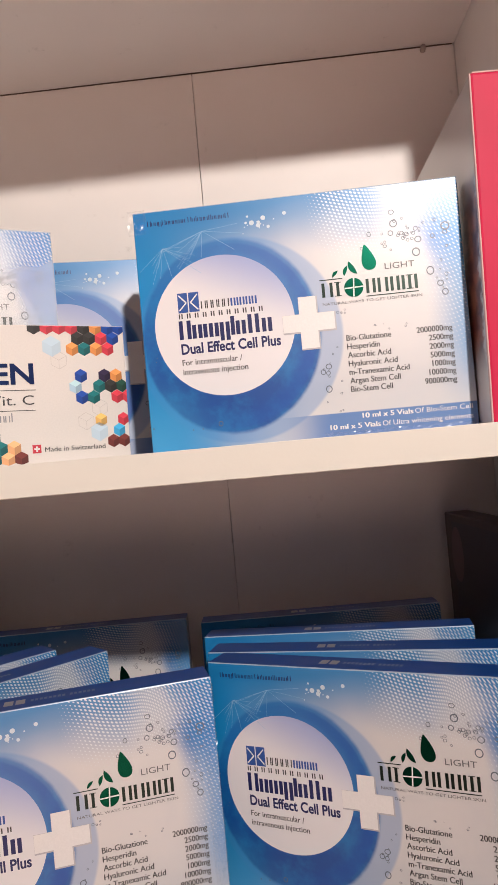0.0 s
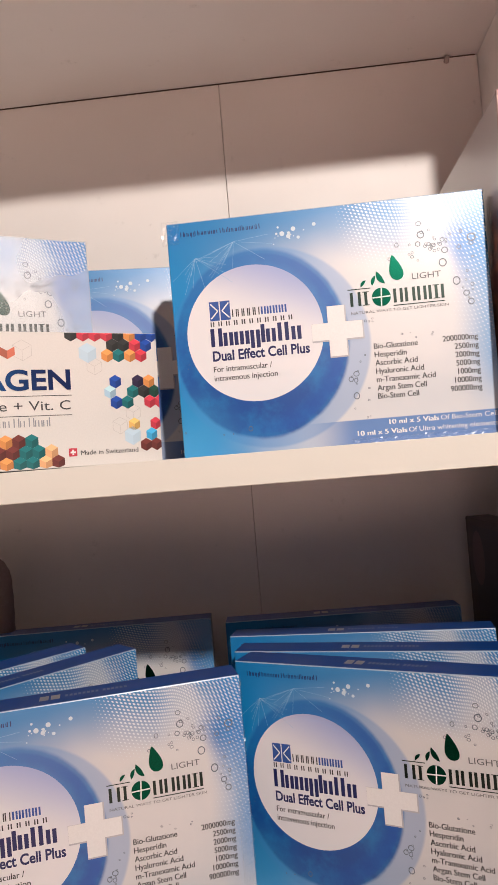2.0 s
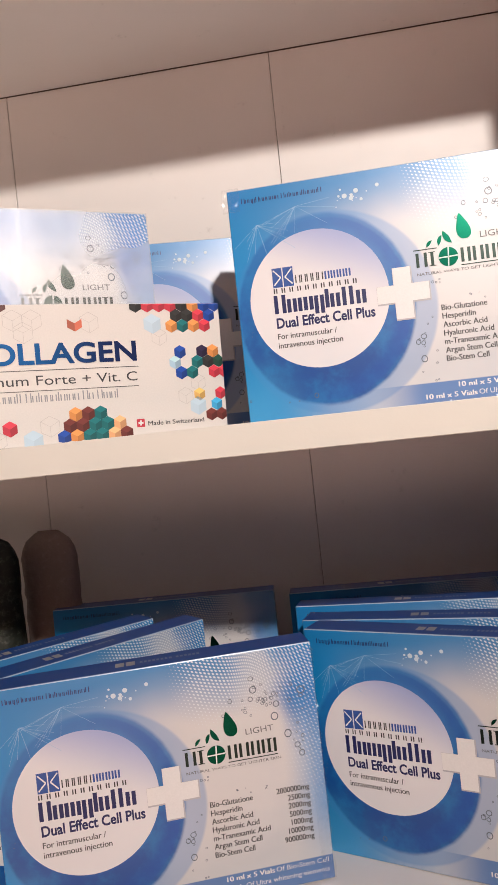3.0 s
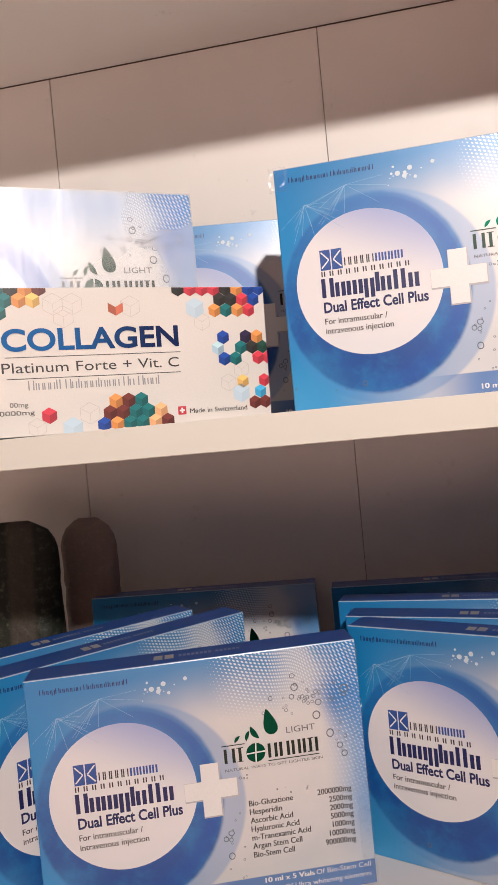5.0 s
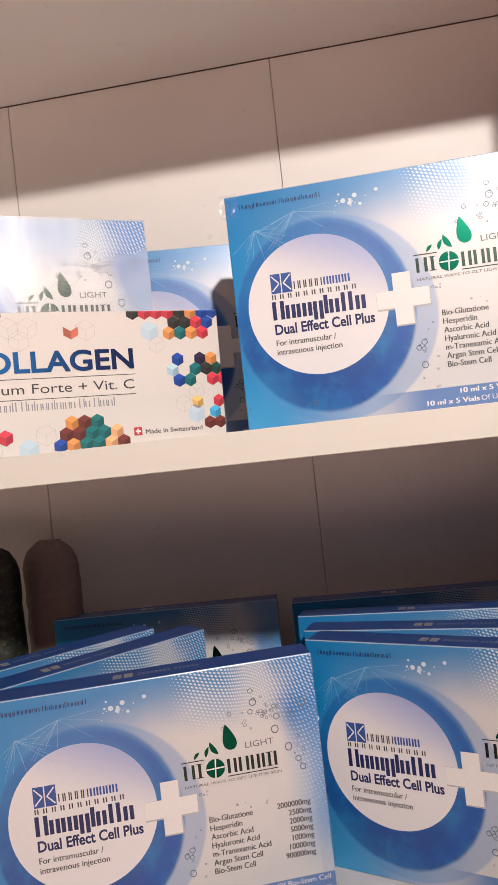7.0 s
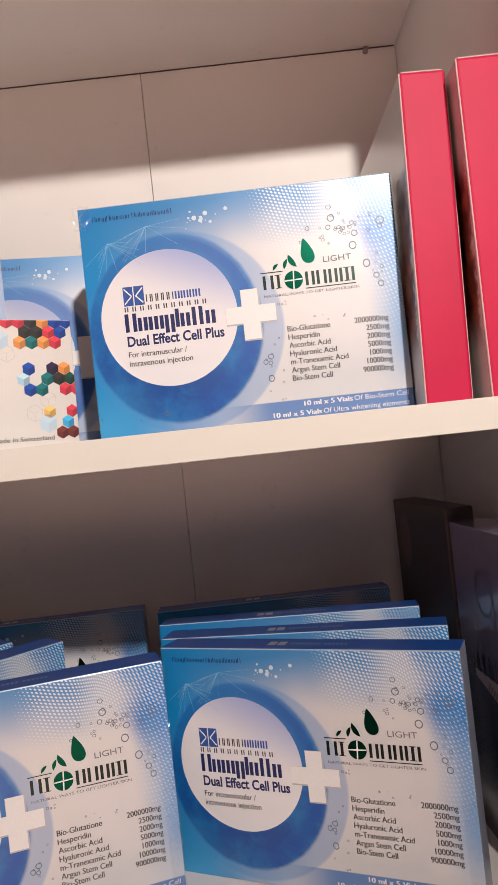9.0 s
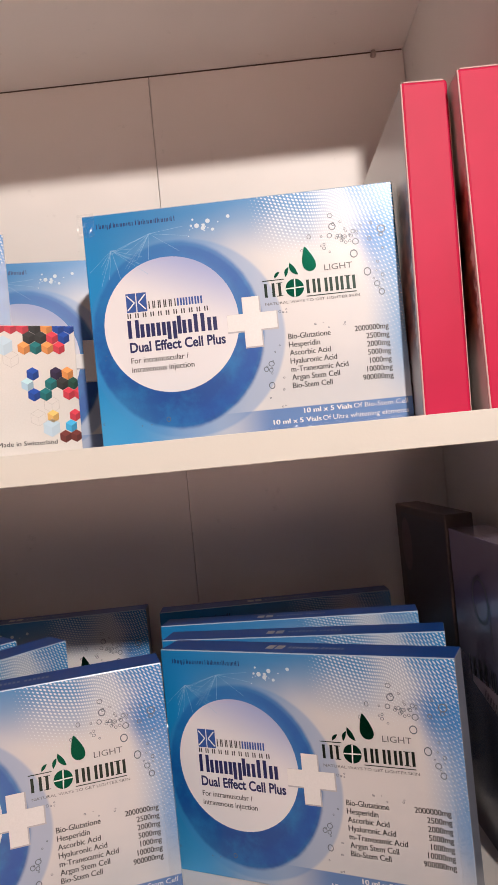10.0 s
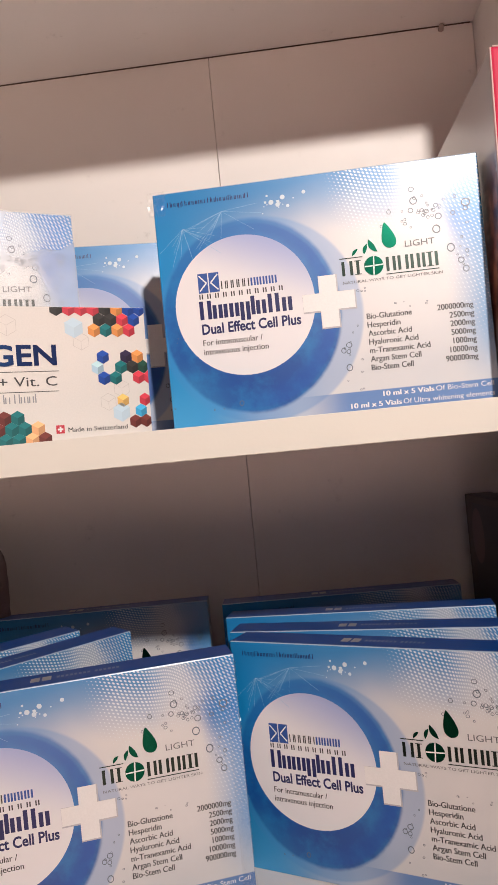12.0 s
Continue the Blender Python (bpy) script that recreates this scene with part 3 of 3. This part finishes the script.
def cubes(name, parent, groups, label):
    """Printed cubes, each a hexagon of three rhombs in three tones, in rows of letters for their colours."""
    group = None
    for x0, z0, pitch, row in groups:
        for i, s in enumerate(row):
            if s == ".":
                continue
            bm = fresh()
            col = bm.loops.layers.float_color.new("Col")
            cx, cz, r = x0 + i * pitch, z0, pitch / math.sqrt(3) * 1.01
            hexa = [(cx + r * math.sin(k * math.pi / 3), cz + r * math.cos(k * math.pi / 3)) for k in range(6)]
            for k, tone in ((0, 1.06), (2, 0.93), (4, 1.0)) if s == "w" else ((2, 1.35), (4, 0.85)) if s == "V" else ((0, 1.35), (2, 0.7), (4, 1.0)):
                order = ((cx, cz), hexa[k - 1], hexa[k], hexa[(k + 1) % 6])
                f = quad(bm, [(min(-0.2, max(-231.8, a)), min(92.2, max(0.3, b))) for a, b in reversed(order)], 0.15)
                for loop in f.loops:
                    loop[col] = (*(min(0.95, c * tone) for c in HUES[s]), 1)
            if group is None:
                group = part(name, bm, CUBES, parent, label)
            else:
                part("printed_cube", bm, CUBES, group)


CUBES, TITLE = cube_print(), title_print()
RED_INK = ink("red_ink", (0.62, 0.05, 0.08), 0.4)
collagen = thing("collagen_carton", "white collagen carton with coloured cube print", "supplement box", m=at(-0.1151, 0.4921, MID_Z, 30.0, 1.9, 0.6))
part("carton", box_bm(-0.232, 0, 0, 0.0255, 0, 0.0925, 0.0005), CARD_WHITE, collagen)
cubes("cube_print", collagen, [(-61.4, 91.0, 8.3, "krrrkobb"), (-57.3, 83.8, 8.2, "...kkrb"), (-61.2, 76.5, 8.2, "...otor"), (-50.3, 78.3, 12.0, "w")], "coloured cubes along the upper edge")
cubes("cube_print", collagen, [(-31.8, 58.1, 8.2, "b.no"), (-35.9, 50.8, 8.2, "l.tkg"), (-31.8, 43.4, 8.2, "bt.rr"), (-19.6, 27.6, 8.0, "y.r"), (-21.2, 19.4, 11.5, "w"), (-7.1, 20.0, 8.0, "s"), (-11.7, 12.6, 8.0, "mm")], "coloured cubes beside the edge")
cubes("cube_print", collagen, [(-107.9, 19.0, 8.4, "omt"), (-112.1, 11.6, 8.4, "mmttp"), (-116.3, 4.2, 8.4, "bottpm"), (-150.2, 12.1, 9.0, "r"), (-136.2, 3.4, 12.0, "w"), (-103.6, 79.7, 9.6, "V")], "coloured cubes along the lower edge")
cubes("cube_print", collagen, [(-176, 92.0, 8.4, "tkom"), (-180.2, 84.6, 8.4, "btoy"), (-184, 77, 8.4, "bt")], "coloured cubes in the upper corner")
bm = fresh()
for cx, cz, r in ((-143, 82, 7), (-131, 82, 7), (-94, 80, 7), (-46, 69, 6), (-20, 36, 6), (-125, 12, 7), (-158, 5, 6), (-30, 27, 6), (-137, 74, 7)):
    for k in range(6):
        a0, a1 = k * math.pi / 3, (k + 1) * math.pi / 3
        stroke(bm, cx + r * math.sin(a0), cz + r * math.cos(a0), cx + r * math.sin(a1), cz + r * math.cos(a1), 0.25, 0.10)
        if k % 2:
            stroke(bm, cx, cz, cx + r * math.sin(a0), cz + r * math.cos(a0), 0.2, 0.10)
tagged(part("hexagon_lines", bm, ink("faint_grey_ink", (0.60, 0.57, 0.54), 0.45), collagen, "faint grey hexagon lines"), kind="stuff")
bm = fresh()
words(bm, "COLLAGEN", -175.5, 53.6, 13.2, 112.3, bold=0.026, y=0.4)
part("title", bm, TITLE, collagen, "bold blue title lettering")
bm = fresh()
words(bm, "Platinum Forte + Vit. C", -176.5, 39.6, 6.4, 112.5, y=0.2)
bar(bm, -174, -62.5, 49.1, 49.5, 0.2)
bar(bm, -174, -63.3, 35.7, 36.1, 0.2)
words(bm, "Made in Switzerland", -59.0, 7.8, 3.2, 41.0, strike=0.12, y=0.2)
words(bm, "00mg", -173.5, 18.4, 3.0, 11.0, y=0.2)
words(bm, "10000mg", -182, 13.4, 3.0, 23.0, y=0.2)
part("lettering", bm, INK_GREY, collagen, "dark grey lettering and rules")
bm = fresh()
blocks(bm, "Tixxxll Txlxxxlxixx Tx Twxl", -161.6, -77.6, 28.6, 4.3, 6.0, 0.75, 0.2)
tagged(part("maker_line", bm, INK_PALE, collagen, "pale grey bars of the maker's line"), kind="stuff")
bm = fresh()
bar(bm, -67.0, -61.4, 7.2, 12.8, 0.2)
badge = part("badge", bm, RED_INK, collagen, "small red square badge")
bm = fresh()
bar(bm, -66.0, -62.4, 9.4, 10.6, 0.3)
bar(bm, -64.8, -63.6, 8.2, 9.38, 0.3)
bar(bm, -64.8, -63.6, 10.62, 11.8, 0.3)
part("badge_cross", bm, INK_WHITE, badge)

# ---- red cartons ----


def red_print():
    n = Nodes("red_card")
    vec, x, y, z = n.place()
    c = n.mix(n.ramp(n.noise(12.0, 3.0), 0.3, 0.75), (0.60, 0.011, 0.072), (0.53, 0.009, 0.056))
    n.bump(n.noise(18.0, 2.0), 0.15, 0.002)
    n.bsdf.inputs["Specular IOR Level"].default_value = 0.25
    return n.done(c, 0.5)


def splash_print():
    """Pale side of the red carton with a dark red and brown splash along the front."""
    n = Nodes("splash_print")
    vec, x, y, z = n.place()
    v = n.noise(26.0, 5.0, 0.65)
    reach = n.math("ADD", n.math("MULTIPLY", n.math("SUBTRACT", v, 0.5), 0.045), y)
    f = n.math("MULTIPLY", n.ramp(reach, 0.060, 0.045), n.math("MULTIPLY", n.ramp(reach, 0.001, 0.006), n.math("MULTIPLY", n.ramp(z, 0.03, 0.06), n.ramp(z, 0.165, 0.14))))
    blood = n.mix(n.ramp(n.noise(60.0, 4.0), 0.4, 0.62), (0.10, 0.012, 0.010), (0.36, 0.12, 0.06))
    return n.done(n.mix(f, (0.66, 0.62, 0.60), blood), 0.3, 0.0, 0.3)


RED, SPLASH = red_print(), splash_print()
CARD_PINK = ink("pale_card_edge", (0.66, 0.46, 0.44), 0.55)


def make_red(m, deep):
    red = thing("red_carton", "tall red carton with a pale splashed side, standing upright", "box", "red cartons", m)
    bm = box_bm(0, 0.0308, 0, 0.185, 0, deep, 0.0022, 3)
    for f in bm.faces:
        f.material_index = 1 if abs(f.normal.x) > 0.9 else 0
    part("carton", bm, [RED, SPLASH], red)
    part("cut_edge", box_bm(-0.0004, 0.0007, -0.0007, 0.0018, 0.001, deep - 0.001, 0.0003, 1), CARD_PINK, red, "bare pale card edge")
    part("cut_edge", box_bm(0.0016, 0.0282, 0.0002, 0.0014, deep - 0.0008, deep + 0.0002, 0.0002, 1), CARD_PINK, red, "bare pale card edge")
    part("cut_edge", box_bm(0.0305, 0.0311, 0.0004, 0.0030, 0.001, deep - 0.013, 0.0002, 1), CARD_PINK, red, "bare pale card edge")
    return red


make_red(at(0.1235, 0.4450, MID_Z, 0, 0, 1.5), 0.2215)
make_red(at(0.1612, 0.4280, MID_Z, 0, 0, 0.05), 0.2180)

# ---- dark violet carton and the things at the back of the lower shelf ----


def violet_sheen_print():
    n = Nodes("violet_sheen_print")
    vec, x, y, z = n.place()
    # dark violet print, with its reflected lilac sheen put into the lighter upper colour
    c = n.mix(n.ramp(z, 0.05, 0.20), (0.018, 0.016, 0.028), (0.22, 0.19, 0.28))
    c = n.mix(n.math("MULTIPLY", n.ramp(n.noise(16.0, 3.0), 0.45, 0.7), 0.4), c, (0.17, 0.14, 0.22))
    return n.done(c, 0.25, 0.1, 0.5)


VIOLET = violet_sheen_print()
violet = thing("violet_carton", "dark violet glossy carton with a pale band, standing upright", "cosmetics box", m=at(0.1632, 0.44, LOW_Z, 3.5))
bm = box_bm(0, 0.031, 0, 0.108, 0, 0.235, 0.0006)
for f in bm.faces:
    f.material_index = 1 if f.normal.y < -0.7 else 0
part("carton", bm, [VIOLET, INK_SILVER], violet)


def on_left(bm):
    """Turns a flat print from the front plane on to the left side: its x runs towards the front."""
    for v in bm.verts:
        v.co = Vector((v.co.y, -v.co.x, v.co.z))
    return bm


bm = fresh()
quad(bm, ((-82, 121), (-1, 103), (-1, 127), (-82, 127)), 0.12)
bmesh.ops.recalc_face_normals(bm, faces=bm.faces)
part("pale_band", on_left(bm), ink("pale_violet_ink", (0.42, 0.38, 0.42), 0.35), violet, "pale slanting band")
bm = fresh()
blocks(bm, "TTTTlTTT", -86, -2, 126.5, 15, 15, 2.0, 0.25)
part("brand_line", on_left(bm), ink("black_ink", (0.012, 0.010, 0.014), 0.3), violet, "black bars of brand lettering")
bm = fresh()
for i in range(10):
    z0 = 120 - 1.55 * i
    sign(bm, "x", -58 + i * 5.6, -53.8 + i * 5.6, z0 - 4, 7.5, 7.5, 1.1, 0.3)
part("small_line", on_left(bm), INK_GREY, violet, "grey bars of small lettering")
bm = fresh()
ring(bm, -50, 189, 16, 2.6, 0.15, 28, 1.1)
stroke(bm, -33, 190, -34, 150, 1.4, 0.14)
part("curl_mark", on_left(bm), ink("dull_violet_ink", (0.02, 0.016, 0.035), 0.3), violet, "dark curl mark")

BROWN = ink("brown_card", (0.10, 0.075, 0.066), 0.5)
back_box = thing("dark_carton", "dark brown carton in line behind the violet carton", "box", m=at(0.1555, 0.553, LOW_Z, 6.0))
part("carton", box_bm(0, 0.024, 0, 0.137, 0, 0.245, 0.0012), BROWN, back_box)
bm = fresh()
quad(bm, ((-118, 6), (-2, 6), (-2, 238), (-118, 238)), 0.12)
part("side_print", on_left(bm), ink("black_card", (0.05, 0.042, 0.045), 0.4), back_box, "black printed side")
bm = fresh()
disc(bm, -108, 208, 15, 0.25, 28, 1.7)
part("pale_print", on_left(bm), ink("dull_rose_ink", (0.16, 0.115, 0.105), 0.45), back_box, "dull rose oval print")


def pouch_print(name, dark, light, stripe):
    """Foil with fine specks; stripe is the darker middle band's strength."""
    n = Nodes(name)
    vec, x, y, z = n.place()
    v = n.noise(160.0, 5.0, 0.7)
    c = n.mix(n.ramp(v, 0.5, 0.72), dark, light)
    band = n.math("MULTIPLY", n.ramp(n.math("ABSOLUTE", n.math("SUBTRACT", x, 0.008)), 0.016, 0.009), stripe)
    c = n.mix(band, c, (0.085, 0.070, 0.055))
    n.bump(n.noise(70.0, 4.0, 0.6), 0.5, 0.004)
    return n.done(c, 0.5, 0.1, 0.0)


def make_pouch(m, w, d, h, mat, label):
    """A filled standing pouch: wide and bulged below, flat at its sealed top, with a crumpled skin."""
    pouch = thing("foil_pouch", label, "pouch", m=m)
    bm = fresh()
    cols, rows = 20, 28
    grid = []
    for j in range(rows + 1):
        f = j / rows
        thick = d * (0.12 + 0.88 * math.sin(math.pi * min(1, (1 - f) * 0.5 + 0.02)) ** 0.7)
        half = w / 2 * (1.0 - 0.05 * math.sin(math.pi * f)) * math.sqrt(1.0 - 0.86 * max(0.0, (f - 0.86) / 0.14) ** 2.5)
        row = []
        for i in range(cols):
            a = i / cols * math.tau
            c, s = math.cos(a), math.sin(a)
            p = Vector((half * math.copysign(abs(c) ** 0.55, c), thick / 2 * math.copysign(abs(s) ** 0.8, s), h * f))
            p += 0.0016 * noise.noise_vector(p * 90)
            p.z = max(0.0, p.z)
            row.append(bm.verts.new(p))
        grid.append(row)
    for j in range(rows):
        for i in range(cols):
            k = (i + 1) % cols
            bm.faces.new((grid[j][i], grid[j][k], grid[j + 1][k], grid[j + 1][i]))
    bm.faces.new(list(reversed(grid[0])))
    bm.faces.new(grid[-1])
    for f in bm.faces:
        f.smooth = True
    part("bag", bm, mat, pouch)
    part("seal_strip", box_bm(-w * 0.17, w * 0.17, -d * 0.055, d * 0.055, h - 0.004, h + 0.0012, 0.0008, 1), mat, pouch)
    return pouch


GREEN_BAG = pouch_print("dark_green_foil", (0.018, 0.022, 0.015), (0.09, 0.10, 0.075), 0.7)
BROWN_BAG = pouch_print("dark_brown_foil", (0.27, 0.21, 0.185), (0.34, 0.265, 0.235), 0.0)
make_pouch(pose(-0.402, 0.640, LOW_Z, 0, 0, 6), 0.086, 0.05, 0.248, GREEN_BAG, "dark green foil pouch standing on the lower shelf")
make_pouch(pose(-0.342, 0.676, LOW_Z, 0, 0, -3), 0.062, 0.034, 0.243, BROWN_BAG, "dark brown foil pouch at the cabinet's back")
